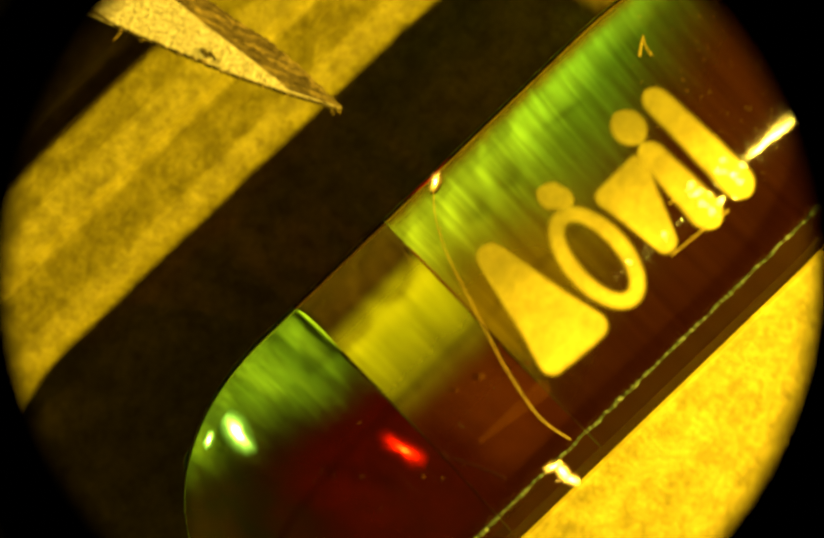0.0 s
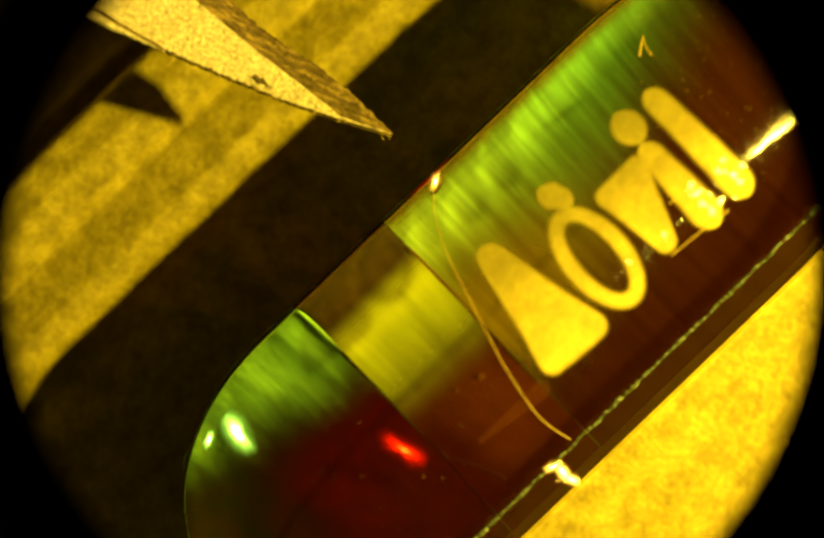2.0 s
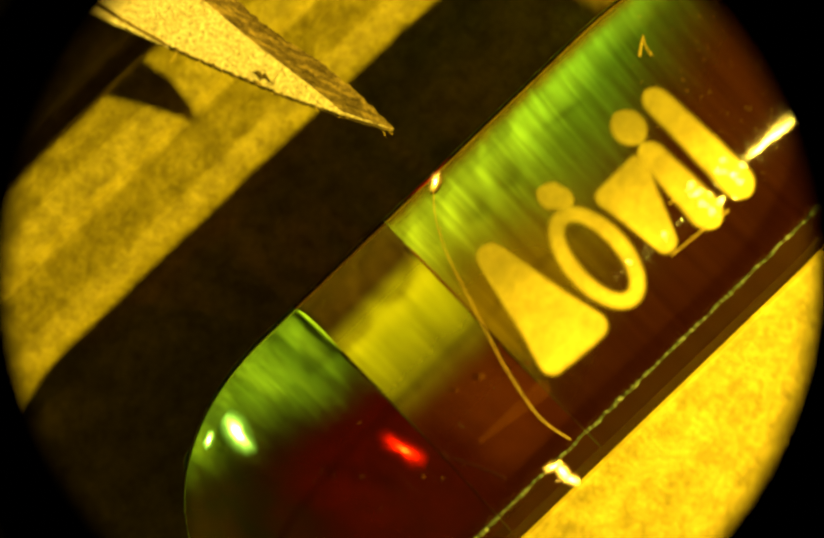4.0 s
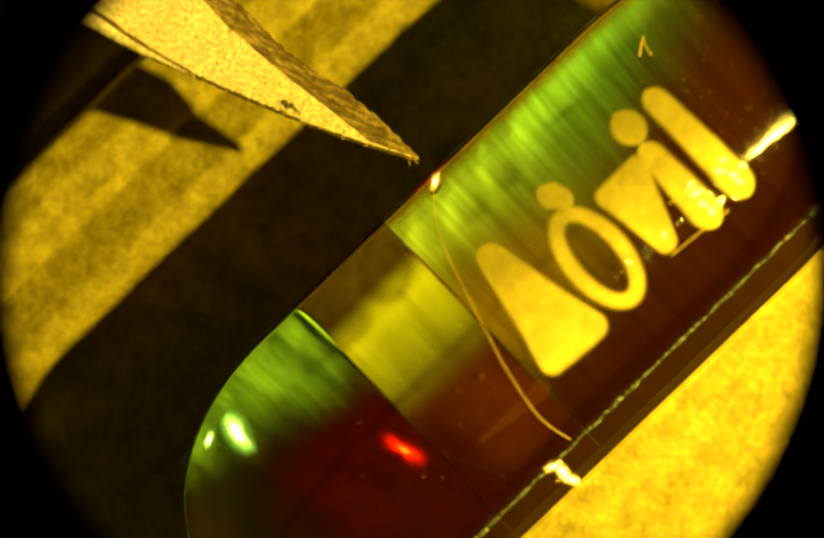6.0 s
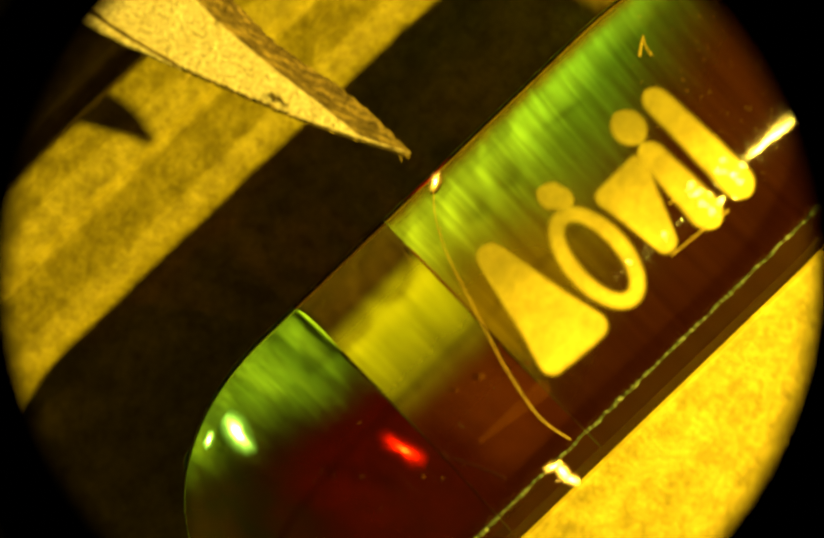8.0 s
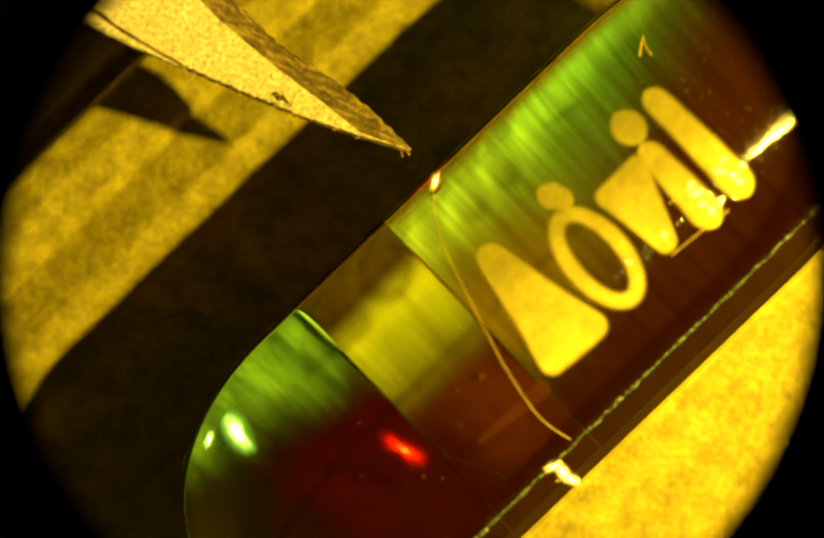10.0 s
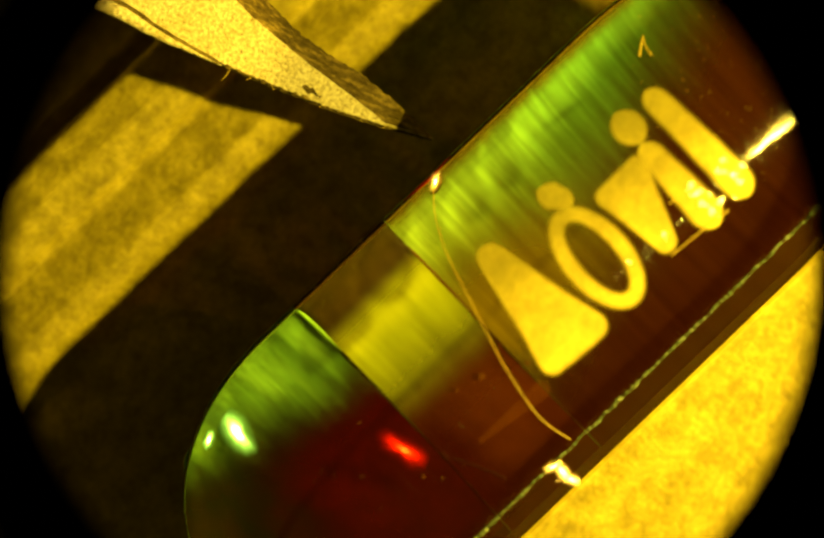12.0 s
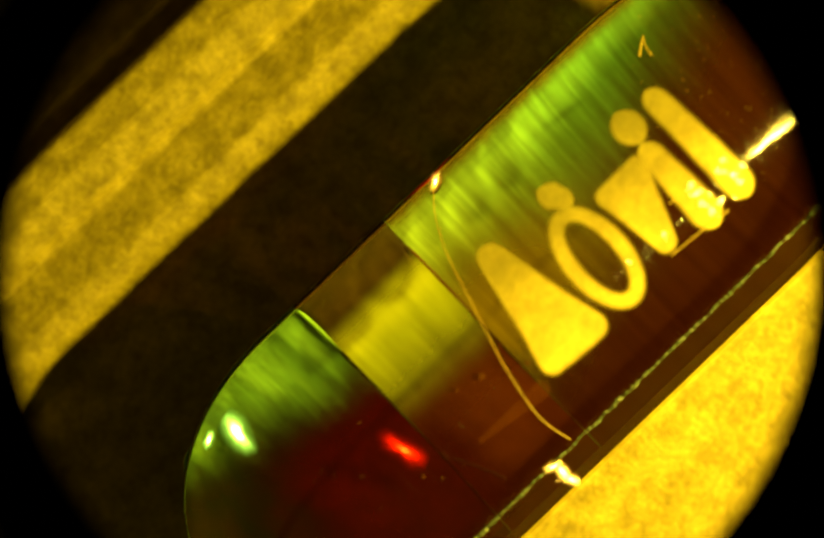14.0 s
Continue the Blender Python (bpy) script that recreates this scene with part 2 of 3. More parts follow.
RED_GLINT = lustre("red_highlight", (1.0, 0.5, 0.3), (1.0, 0.012, 0.004), 0.09, 0.21, 0.05, 0.11)
INK_GLINT = lustre("ink_sparkle", (1.0, 0.9, 0.8), (1.0, 0.8, 0.2), 0.15, 0.34, 0.85, 0.35, 0.00002, 11000)
STREAK_GLINT = lustre("streak_highlight", (1.0, 0.95, 1.0), (1.0, 0.75, 0.15), 0.16, 0.34, 0.8, 0.35, 0.00001, 9000)
DARK_RED = plain("dark_red_rim", (0.10, 0.008, 0.002), 0.4)
RIM = plain("bright_green_rim", (0.34, 0.80, 0.16), 0.3, 0.8)
FAINT = plain("brownish_fibre", (0.02, 0.004, 0.001), 0.7, 0.1)
AMBER_BUBBLE = plain("amber_bubble", (0.26, 0.10, 0.006), 0.5, 0.2, thin=0.5)
BROWN_STREAK = plain("faint_brown_film", (0.15, 0.050, 0.002), 0.6, 0.0, thin=0.8)
FLANK_SHADE = plain("brown_flank_darkening", (0.004, 0.0013, 0.0001), 0.5, 0.0, thin=0.045)
BLACK = plain("black_anodised_metal", (0.004, 0.004, 0.004), 0.9, 0.0)


# ---- building ----
def mesh_of(name, bm, mat, smooth=True):
    bmesh.ops.recalc_face_normals(bm, faces=bm.faces)
    me = bpy.data.meshes.new(name)
    bm.to_mesh(me)
    bm.free()
    me.materials.append(mat)
    if smooth:
        me.polygons.foreach_set("use_smooth", [True] * len(me.polygons))
    return me


def part(name, bm, mat, parent=None, label="", smooth=True):
    ob = new(name, mesh_of(name, bm, mat, smooth))
    ob.parent = parent
    return tagged(ob, label)


def lattice(bm, rows, close_u=False, close_v=False, inside=None):
    """Faces over a grid of points (mm); inside: for each point, how far within the outline it lies."""
    layer = bm.verts.layers.float.new("inside") if inside else None
    vs = [[bm.verts.new(Vector(p) * MM) for p in row] for row in rows]
    if inside:
        for row, values in zip(vs, inside):
            for v, value in zip(row, values):
                v[layer] = value
    n, m = len(vs), len(vs[0])
    for i in range(n if close_u else n - 1):
        for j in range(m if close_v else m - 1):
            bm.faces.new((vs[i][j], vs[(i + 1) % n][j], vs[(i + 1) % n][(j + 1) % m], vs[i][(j + 1) % m]))
    return vs


def tube(bm, points, thick, sides=8):
    """A round strand along points (mm); thick is one radius or one for each point."""
    pts = [Vector(p) for p in points]
    rows = []
    for i, p in enumerate(pts):
        d = (pts[min(i + 1, len(pts) - 1)] - pts[max(i - 1, 0)]).normalized()
        side = d.cross(Vector((0.13, 0.21, 0.97))).normalized()
        up = side.cross(d)
        r = thick[i] if isinstance(thick, (list, tuple)) else thick
        rows.append([p + r * (math.cos(2 * math.pi * k / sides) * side + math.sin(2 * math.pi * k / sides) * up)
                     for k in range(sides)])
    vs = lattice(bm, rows, close_v=True)
    bm.faces.new(vs[0])
    bm.faces.new(vs[-1][::-1])


def spline(points, steps=6):
    """A smooth line through points."""
    p = [Vector(q) for q in points]
    p = [2 * p[0] - p[1], *p, 2 * p[-1] - p[-2]]
    out = []
    for i in range(1, len(p) - 2):
        for k in range(steps):
            s = k / steps
            out.append(0.5 * (2 * p[i] + (p[i + 1] - p[i - 1]) * s + (2 * p[i - 1] - 5 * p[i] + 4 * p[i + 1] - p[i + 2]) * s * s
                              + (3 * p[i] - p[i - 1] - 3 * p[i + 1] + p[i + 2]) * s ** 3))
    return [*out, p[-2]]


def on_skin(x, y, lift=0.0):
    """A point of the capsule's upper skin over (x, y), lifted off it."""
    r = radius(x)
    y = max(-r * 0.999, min(r * 0.999, y))
    z = math.sqrt(r * r - y * y)
    k = (r + lift) / r
    return (x, y * k, z * k)


def stations(a, b, n):
    return [a + (b - a) * i / n for i in range(n + 1)]


def end_stations():
    """Closer stations towards the noses."""
    near = [X0 - NOSE * math.sin(math.pi / 2 * s) * 0.9999 for s in stations(1, 0, 24)]
    far = [X1 + FAR_NOSE * math.sin(math.pi / 2 * s) * 0.9999 for s in stations(0, 1, 24)]
    return near + stations(X0, X1, 40)[1:-1] + far


# ---- the paper under it all ----
FOLD_Y = (7.4, 8.5, 9.0, 10.44, 10.72, 11.6, 12.6)
FOLD_Z = (-0.38, 0.08, 0.15, -0.34, -0.06, 0.12, -0.10)


def paper_relief(x, y):
    """Height of the paper (mm) at a place in the capsule's frame: long soft folds beside the capsule."""
    y += 0.05 * noise.noise(Vector((x * 0.25, 4.0, 0.0)))
    z = sum(np.interp(y + k, FOLD_Y, FOLD_Z) for k in (-0.03, -0.01, 0.01, 0.03)) / 4
    z += 0.6 * math.exp(-((y - 13.7) / 0.22) ** 2)
    # a low burr added to catch light as a bright line on the capsule's lit side, higher towards its far end
    z += 0.03 * (1 + max(0.0, min(2.0, (x - 1) / 3.5))) * math.exp(-((y + 4.80) / 0.12) ** 2)
    # a hollow, added to lengthen the capsule's shadow, deepens towards its round end
    z -= 0.28 * max(0.0, min(1.0, (5.0 - x) / 10.0)) * math.exp(-((y - 7.6) / 0.75) ** 2)
    # the sheet breaks down in a crease
    for where, drop, wide in ((12.9, 4.5, 0.12),):
        z -= drop * 0.5 * (1 + math.tanh((y - where) / wide))
    z += 0.018 * noise.noise(Vector((x * 0.3, y * 1.9, 8.0)))
    z += 0.03 * noise.noise(Vector((x * 0.5, y * 0.8, 0.0))) + 0.015 * noise.noise(Vector((x * 2.1, y * 2.1, 3.0)))
    return z


def paper_sheet():
    bm = bmesh.new()
    xs = [-90, -60, -40, -30, -24] + stations(-20, 20, 130) + [24, 30, 40, 60, 90]
    ys = [-90, -60, -40, -30, -22, -16] + stations(-12, -5.2, 80) + stations(-5.2, -4.2, 36)[1:] + stations(-4.2, 17, 256)[1:] + [20, 26, 34, 50, 90]
    lattice(bm, [[(x, y, paper_relief(x, y)) for y in ys] for x in xs])
    ob = part("paper_sheet", bm, PAPER, None)
    ob.matrix_world = CAPSULE @ pose(0, 0, -R * MM)
    return tagged(ob, "rough yellowish paper sheet with long soft folds", "paper", kind="structure")


paper_sheet()


# ---- the capsule ----
def skin_mesh():
    bm = bmesh.new()
    rows = []
    for x in end_stations():
        r = max(radius(x), 0.02)
        rows.append([(x, r * math.sin(2 * math.pi * k / 160), r * math.cos(2 * math.pi * k / 160)) for k in range(160)])
    vs = lattice(bm, rows, close_v=True)
    bm.faces.new(vs[0])
    bm.faces.new(vs[-1][::-1])
    return bm


def trough(a, b, scale, left, right, n):
    """The inside wall of the capsule from x = a to b, below an opening towards the top; a thin solid shell."""
    bm = bmesh.new()
    xs = [x for x in end_stations() if a < x < b]
    xs = [a, *xs, b]
    rows = []
    for x in xs:
        r = max(radius(x), 0.05) * scale
        angles = stations(radians(left), radians(360 - right), n)
        inner = [(x, r * math.sin(q), r * math.cos(q)) for q in angles]
        outer = [(x, r * 1.003 * math.sin(q), r * 1.003 * math.cos(q)) for q in reversed(angles)]
        rows.append(inner + outer)
    vs = lattice(bm, rows, close_v=True)
    bm.faces.new(vs[0])
    bm.faces.new(vs[-1][::-1])
    return bm


def lining(a, b, scale, left, right, n):
    """A film along the inside wall from x = a to b: one smooth sheet."""
    bm = bmesh.new()
    xs = [a, *[x for x in end_stations() if a < x < b], b]
    angles = stations(radians(left), radians(360 - right), n)
    lattice(bm, [[(x, max(radius(x), 0.05) * scale * math.sin(q), max(radius(x), 0.05) * scale * math.cos(q)) for q in angles] for x in xs])
    return bm


def lip(a, b):
    """The thin upper edge of the gel along the inside of the skin, running out towards the nose."""
    bm = bmesh.new()
    rows = []
    for x in [a, *[x for x in end_stations() if a < x < b], b]:
        r, top = radius(x) * 0.988, 73.5 + 8 * max(0.0, min(1.0, (-5.6 - x) / 1.4))
        rows.append([(x, r * math.sin(radians(q)), r * math.cos(radians(q))) for q in stations(top, 82, 12)])
    lattice(bm, rows)
    return bm


def fringe(a, b):
    """A thin strip, put in for the red halo of a highlight, along the gel's upper edge, tapering to both ends."""
    bm = bmesh.new()
    rows = []
    for x in stations(a, b, 30):
        r, deep = radius(x) * 0.997, 1 + 5.5 * max(0.0, math.sin(math.pi * (x - a) / (b - a))) ** 0.8
        rows.append([(x, r * math.sin(radians(q)), r * math.cos(radians(q))) for q in stations(80 - deep, 80, 12)])
    lattice(bm, rows)
    return bm


def arc(x, scale, q0, q1, n=40):
    r = radius(x) * scale
    return [(x, r * math.sin(radians(q)), r * math.cos(radians(q))) for q in stations(q0, q1, n)]


def tipped_dome(spot, along, long, wide, thick):
    """A flattened, uneven dome at spot (mm), lying along a direction, its face tipped to throw the high lamp's light
    upwards.
    """
    c = Vector(spot) * MM
    back = CAPSULE.inverted()
    up = ((back @ Vector(LAMP_HIGH) - c).normalized() + (back @ Vector(EYE) - c).normalized()).normalized()
    x = (Vector((*along, 0)) - up * up.dot(Vector((*along, 0)))).normalized()
    y = up.cross(x)
    bm = bmesh.new()
    rings = []
    for f in stations(0.01, 1, 14):
        ring = []
        for i in range(36):
            q = 2 * math.pi * i / 36
            k = f * (1 + 0.16 * noise.noise(Vector((1.6 * math.cos(q), 1.6 * math.sin(q), spot[0] * 3))))
            ring.append((c + (x * math.cos(q) * long * k + y * math.sin(q) * wide * k + up * (1 - f * f) * thick) * MM) / MM)
        rings.append(ring)
    lattice(bm, rings, close_v=True, inside=[[1 - f] * 36 for f in stations(0.01, 1, 14)])
    return bm


def ink_bar(p, q, r0, r1, lift=0.02):
    """A flat rounded bar of ink on the skin, from p to q (x, y in mm), r0 and r1 its end radii."""
    bm = bmesh.new()
    p, q = Vector(p), Vector(q)
    length = (q - p).length
    d = (q - p) / length if length > 1e-6 else Vector((1, 0))
    side = Vector((-d.y, d.x))
    rows, inside = [], []
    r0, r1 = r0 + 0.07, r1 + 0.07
    for s in stations(-1, 1, 64):
        t = (1 - math.cos(math.pi * (s + 1) / 2)) / 2 * (length + r0 + r1) - r0
        if t < 0:
            w = math.sqrt(max(r0 * r0 - t * t, 0.0))
        elif t > length:
            w = math.sqrt(max(r1 * r1 - (t - length) ** 2, 0.0))
        else:
            w = r0 + (r1 - r0) * t / length
        w = max(w, 0.004) * (1 + 0.03 * noise.noise(Vector((t * 3, p.x, p.y))))
        across = [math.sin(math.pi / 2 * k) for k in stations(-1, 1, 20)]
        rows.append([on_skin(*(p + d * t + side * w * k), lift) for k in across])
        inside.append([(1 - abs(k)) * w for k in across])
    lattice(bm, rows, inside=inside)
    return bm


def ink_ring(centre, half_wide, half_long, band, turn, lift=0.02):
    """A flat oval ring of ink on the skin."""
    bm = bmesh.new()
    c, m = Vector(centre), Matrix.Rotation(radians(turn), 2)
    rows = []
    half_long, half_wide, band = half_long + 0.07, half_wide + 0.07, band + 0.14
    for k in range(80):
        q = 2 * math.pi * k / 80
        row = []
        for s in stations(0, 1, 14):
            p = c + m @ Vector(((half_long - band * s) * math.cos(q), (half_wide - band * s) * math.sin(q)))
            row.append(on_skin(p.x, p.y, lift))
        rows.append(row)
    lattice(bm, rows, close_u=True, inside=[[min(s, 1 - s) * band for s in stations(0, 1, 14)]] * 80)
    return bm


def in_wall(x, y, lift=0.0):
    """A point on the lower inside wall of the capsule under (x, y)."""
    r = radius(x) * 0.985 - lift
    y = max(-r * 0.995, min(r * 0.995, y))
    return (x, y, -math.sqrt(r * r - y * y))


def capsule():
    base = new("gel_capsule")
    base.matrix_world = CAPSULE
    tagged(base, "glossy translucent green and brown gel capsule with cream print", "capsule")
    skin = part("skin", skin_mesh(), SKIN, base, "clear tinted gelatin skin")
    part("end_wall", trough(X0 - NOSE * 0.995, RING_A, 0.985, 75, 108, 90), GREEN_END, base, "mottled green gel")
    part("middle_wall", trough(RING_A, RING_B, 0.985, 76.5, 108, 90), OLIVE, base, "dull olive gel")
    part("body_wall", trough(RING_B, X1 + FAR_NOSE * 0.995, 0.985, 76.5, 108, 90), GREEN, base, "bright green streaked gel")
    # end, middle and body films put shade into the gel's colour
    part("end_dimming", lining(X0 - NOSE * 0.99, RING_A - 0.02, 0.978, 88, 107, 80), END_DIMMER, base, "dark olive film dimming the gel")
    part("end_red_film", lining(-8.6, RING_A - 0.03, 0.945, 96, 112, 80), RED_FILM, base, "dark red film")
    part("middle_dimming", lining(RING_A + 0.02, RING_B - 0.02, 0.972, 100, 106, 80), MIDDLE_DIMMER, base, "amber brown film dimming the gel")
    part("body_dimming", lining(RING_B + 0.02, X1 + FAR_NOSE * 0.98, 0.978, 92, 106, 80), BODY_DIMMER, base, "dark brown film dimming the gel")
    part("body_veil", lining(RING_B + 0.03, 6.4, 0.94, 105, 130, 60), BODY_VEIL, base, "streaked amber-olive gel film")
    part("red_film_tail", lining(RING_A + 0.03, RING_A + 2.0, 0.93, 150, 112, 60), RED_FILM_TAIL, base, "dark red film fading out")
    part("edge_shade_film", lining(RING_B + 0.02, X1 + FAR_NOSE * 0.9, 0.965, 78, 238, 20), EDGE_SHADE, base, "olive gel edge, painted darker")
    part("glow_band", lining(RING_A + 0.03, RING_B - 0.03, 0.935, 100, 130, 60), GLOW_BAND, base, "yellow-green film painted as a glow")
    # dark sheet added along the flank, in place of absorption at grazing view
    part("flank", lining(-8.0, X1 + FAR_NOSE * 0.9, 0.99, 248, 95, 12), FLANK_SHADE, base, "thin brown sheet darkening the flank")
    part("gel_lip", lip(-7.0, RING_A - 0.02), LIP_END, base, "thin dark green gel edge")
    part("gel_lip", lip(RING_A + 0.02, RING_B - 0.02), LIP_OLIVE, base, "thin olive gel edge, painted darker")
    part("gel_lip", lip(RING_B + 0.02, X1 + FAR_NOSE * 0.9), LIP_GREEN, base, "thin olive-green gel edge")
    part("fringe", fringe(1.1, 2.9), HALO_RED, base, "red fringe standing in for a highlight's halo")
    bm = bmesh.new()
    tube(bm, arc(RING_A, 0.95, 98, 142), [0.02 + 0.045 * math.sin(math.pi * i / 40) for i in range(41)])
    part("rim", bm, RIM, base, "bright green gel rim")
    bm = bmesh.new()
    tube(bm, arc(RING_B, 0.962, 128, 186), [0.02 + 0.045 * math.sin(math.pi * i / 40) for i in range(41)])
    part("rim", bm, DARK_RED, base, "dark red gel rim")
    # coloured tubes added for glints of light along the edge
    bm = bmesh.new()
    tube(bm, [(x, radius(x) * 0.99 * math.sin(radians(80)), radius(x) * 0.99 * math.cos(radians(80))) for x in stations(7.8, 9.1, 30)],
         [0.008 + 0.022 * math.sin(math.pi * i / 30) * (0.6 + 0.4 * math.sin(i * 2.3)) for i in range(31)], 6)
    part("glint", bm, RIM, base, "bright green glint on the gel edge")
    bm = bmesh.new()
    tube(bm, [(x, radius(x) * 1.002 * math.sin(radians(86)), radius(x) * 1.002 * math.cos(radians(86))) for x in stations(-8.35, -7.75, 20)],
         [0.006 + 0.05 * math.sin(math.pi * i / 20) ** 2 for i in range(21)], 6)
    part("glint", bm, RIM, base, "pale green glint on the round end")
    # the moulding seam, a ragged low bead along the skin
    bm = bmesh.new()
    pts, thick = [], []
    for i, x in enumerate(stations(-7.0, 10.5, 420)):
        y = -3.39 + 0.004 * (x + 4) + 0.05 * noise.noise(Vector((x * 2.2, 0, 0))) + 0.03 * noise.noise(Vector((x * 9, 5, 0)))
        pts.append(on_skin(x, y * radius(x) / R, 0.02))
        thick.append(0.010 + 0.085 * abs(noise.noise(Vector((x * 7.0, 9, 0)))) + 0.025 * random.random())
    tube(bm, pts, thick, 6)
    part("seam", bm, SEAM, skin, "ragged greenish moulding seam")
    return base, skin


cap, cap_skin = capsule()


def place(px, py, side=1):
    """From the eyepiece's own scale (14.4 micrometres a step) to the capsule's frame, in mm: on its upper skin, or with side -1 on its lower wall."""
    z = 0.0
    for _ in range(4):
        a, b = 784 + (px - 784) * (1 - z / 100), 511.5 + (py - 511.5) * (1 - z / 100)
        x, y = (0.722 * a - 0.692 * b - 212) * 0.0144, (1116 - 0.692 * a - 0.722 * b) * 0.0144
        z = side * math.sqrt(max(radius(x) ** 2 - y * y, 0.0))
    return (x, y)


def ink_patch(corners, r, lift=0.02):
    """A flat patch of ink on the skin: a polygon (x, y in mm) with soft corners of radius r."""
    bm = bmesh.new()
    pts = [Vector(p) for p in corners]
    c = sum(pts, Vector((0, 0))) / len(pts)

    def outside(p):
        """How far p lies outside the polygon."""
        best, within = 1e9, True
        for a, b in zip(pts, pts[1:] + pts[:1]):
            e = b - a
            best = min(best, (p - a - e * max(0.0, min(1.0, (p - a).dot(e) / e.length_squared))).length)
            within &= e.cross(p - a) * turn > 0
        return 0.0 if within else best

    turn = 1 if (pts[1] - pts[0]).cross(pts[2] - pts[1]) > 0 else -1
    rows, inside = [], []
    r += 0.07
    for k in range(96):
        d = Vector((math.cos(2 * math.pi * k / 96), math.sin(2 * math.pi * k / 96)))
        low, high = 0.0, 6.0
        for _ in range(24):
            mid = (low + high) / 2
            low, high = (mid, high) if outside(c + d * mid) < r else (low, mid)
        low *= 1 + 0.02 * noise.noise(Vector((d.x * 3, d.y * 3, c.x)))
        out = [math.sin(math.pi / 2 * w) for w in stations(0.002, 1, 24)]
        rows.append([on_skin(*(c + d * low * w), lift) for w in out])
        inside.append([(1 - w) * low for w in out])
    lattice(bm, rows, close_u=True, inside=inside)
    return bm


for corners, r in (([(931, 486), (1052, 690), (1132, 622)], 0.34),
                   ([(1152, 374), (1212, 316), (1268, 462)], 0.28)):
    part("print_mark", ink_patch([place(*p) for p in corners], r), INK, cap_skin, "cream printed wedge")
for p, q, r0, r1, label in (((1240, 296), (1342, 402), 0.36, 0.46, "cream printed bar"),
                            ((1196, 243), (1197, 244), 0.46, 0.46, "cream printed dot"),
                            ((1052, 374), (1064, 378), 0.38, 0.34, "cream printed dot"),
                            ((1250, 194), (1402, 345), 0.37, 0.45, "cream printed bar")):
    part("print_mark", ink_bar(place(*p), place(*q), r0, r1), INK, cap_skin, label)
part("print_mark", ink_ring(place(1136, 490), 0.92, 1.62, 0.46, 88), INK, cap_skin, "cream printed ring")

# domes added where highlights show, tipped to send the lamp's light up
for (px, py), (dx, dy), size, where, lift, mat, owner, label in (
        ((454, 820), (37, 50), (0.88, 0.52, 0.048), in_wall, 0.40, CLEAR_GLINT, cap, "dome added for a bright highlight"),
        ((396, 826), (-10, 20), (0.34, 0.20, 0.018), in_wall, 0.40, CLEAR_GLINT, cap, "dome added for a bright highlight"),
        ((828, 346), (-12, 30), (0.38, 0.21, 0.025), on_skin, 0.0, EDGE_GLINT, cap_skin, "dome added for a bright highlight"),
        ((1050, 886), (20, -9), (0.34, 0.19, 0.025), on_skin, 0.03, AMBER_GLINT, cap_skin, "dome added for an amber highlight"),
        ((1067, 894), (10, 16), (0.40, 0.23, 0.025), on_skin, 0.05, AMBER_GLINT, cap_skin, "dome added for an amber highlight"),
        ((1085, 910), (20, 10), (0.36, 0.21, 0.025), on_skin, 0.03, AMBER_GLINT, cap_skin, "dome added for an amber highlight"),
        ((1058, 914), (9, -5), (0.09, 0.06, 0.02), on_skin, 0.03, AMBER_GLINT, cap_skin, "dome added for an amber highlight"),
        ((1462, 266), (80, -68), (0.80, 0.11, 0.012), on_skin, 0.0, STREAK_GLINT, cap_skin, "dome added for a streaked highlight"),
        ((1496, 240), (80, -66), (0.62, 0.17, 0.014), on_skin, 0.01, STREAK_GLINT, cap_skin, "dome added for a streaked highlight"),
        ((1510, 228), (80, -66), (0.36, 0.17, 0.014), on_skin, 0.02, STREAK_GLINT, cap_skin, "dome added for a streaked highlight"),
        ((1264, 448), (8, 20), (0.16, 0.07, 0.008), on_skin, 0.022, INK_GLINT, cap_skin, "dome added for a sparkle on the print"),
        ((1196, 498), (8, 20), (0.13, 0.08, 0.008), on_skin, 0.022, INK_GLINT, cap_skin, "dome added for a sparkle on the print"),
        ((768, 854), (60, 34), (1.05, 0.52, 0.075), in_wall, 0.55, RED_GLINT, cap, "dome added for a red highlight")):
    part("tipped_dome", tipped_dome(where(*place(px, py, 1 if where is on_skin else -1), lift), (0.722 * dx - 0.692 * dy, -0.692 * dx - 0.722 * dy), *size), mat, owner, label)


# small domes added for the sparkle on the ends of the two printed bars
sparkle_rng = random.Random(21)
for cx, cy, spread in ((1342, 386, 15), (1322, 366, 10), (1398, 338, 15), (1380, 326, 10)):
    for k in range(9):
        x, y = place(cx + sparkle_rng.gauss(0, spread), cy + sparkle_rng.gauss(0, spread))
        size = sparkle_rng.uniform(0.05, 0.15)
        part("tipped_dome", tipped_dome(on_skin(x, y, 0.022), (sparkle_rng.uniform(-1, 1), sparkle_rng.uniform(-1, 1)), size, size * sparkle_rng.uniform(0.4, 0.9), size * 0.06), INK_GLINT, cap_skin, "dome added for a sparkle on the print")


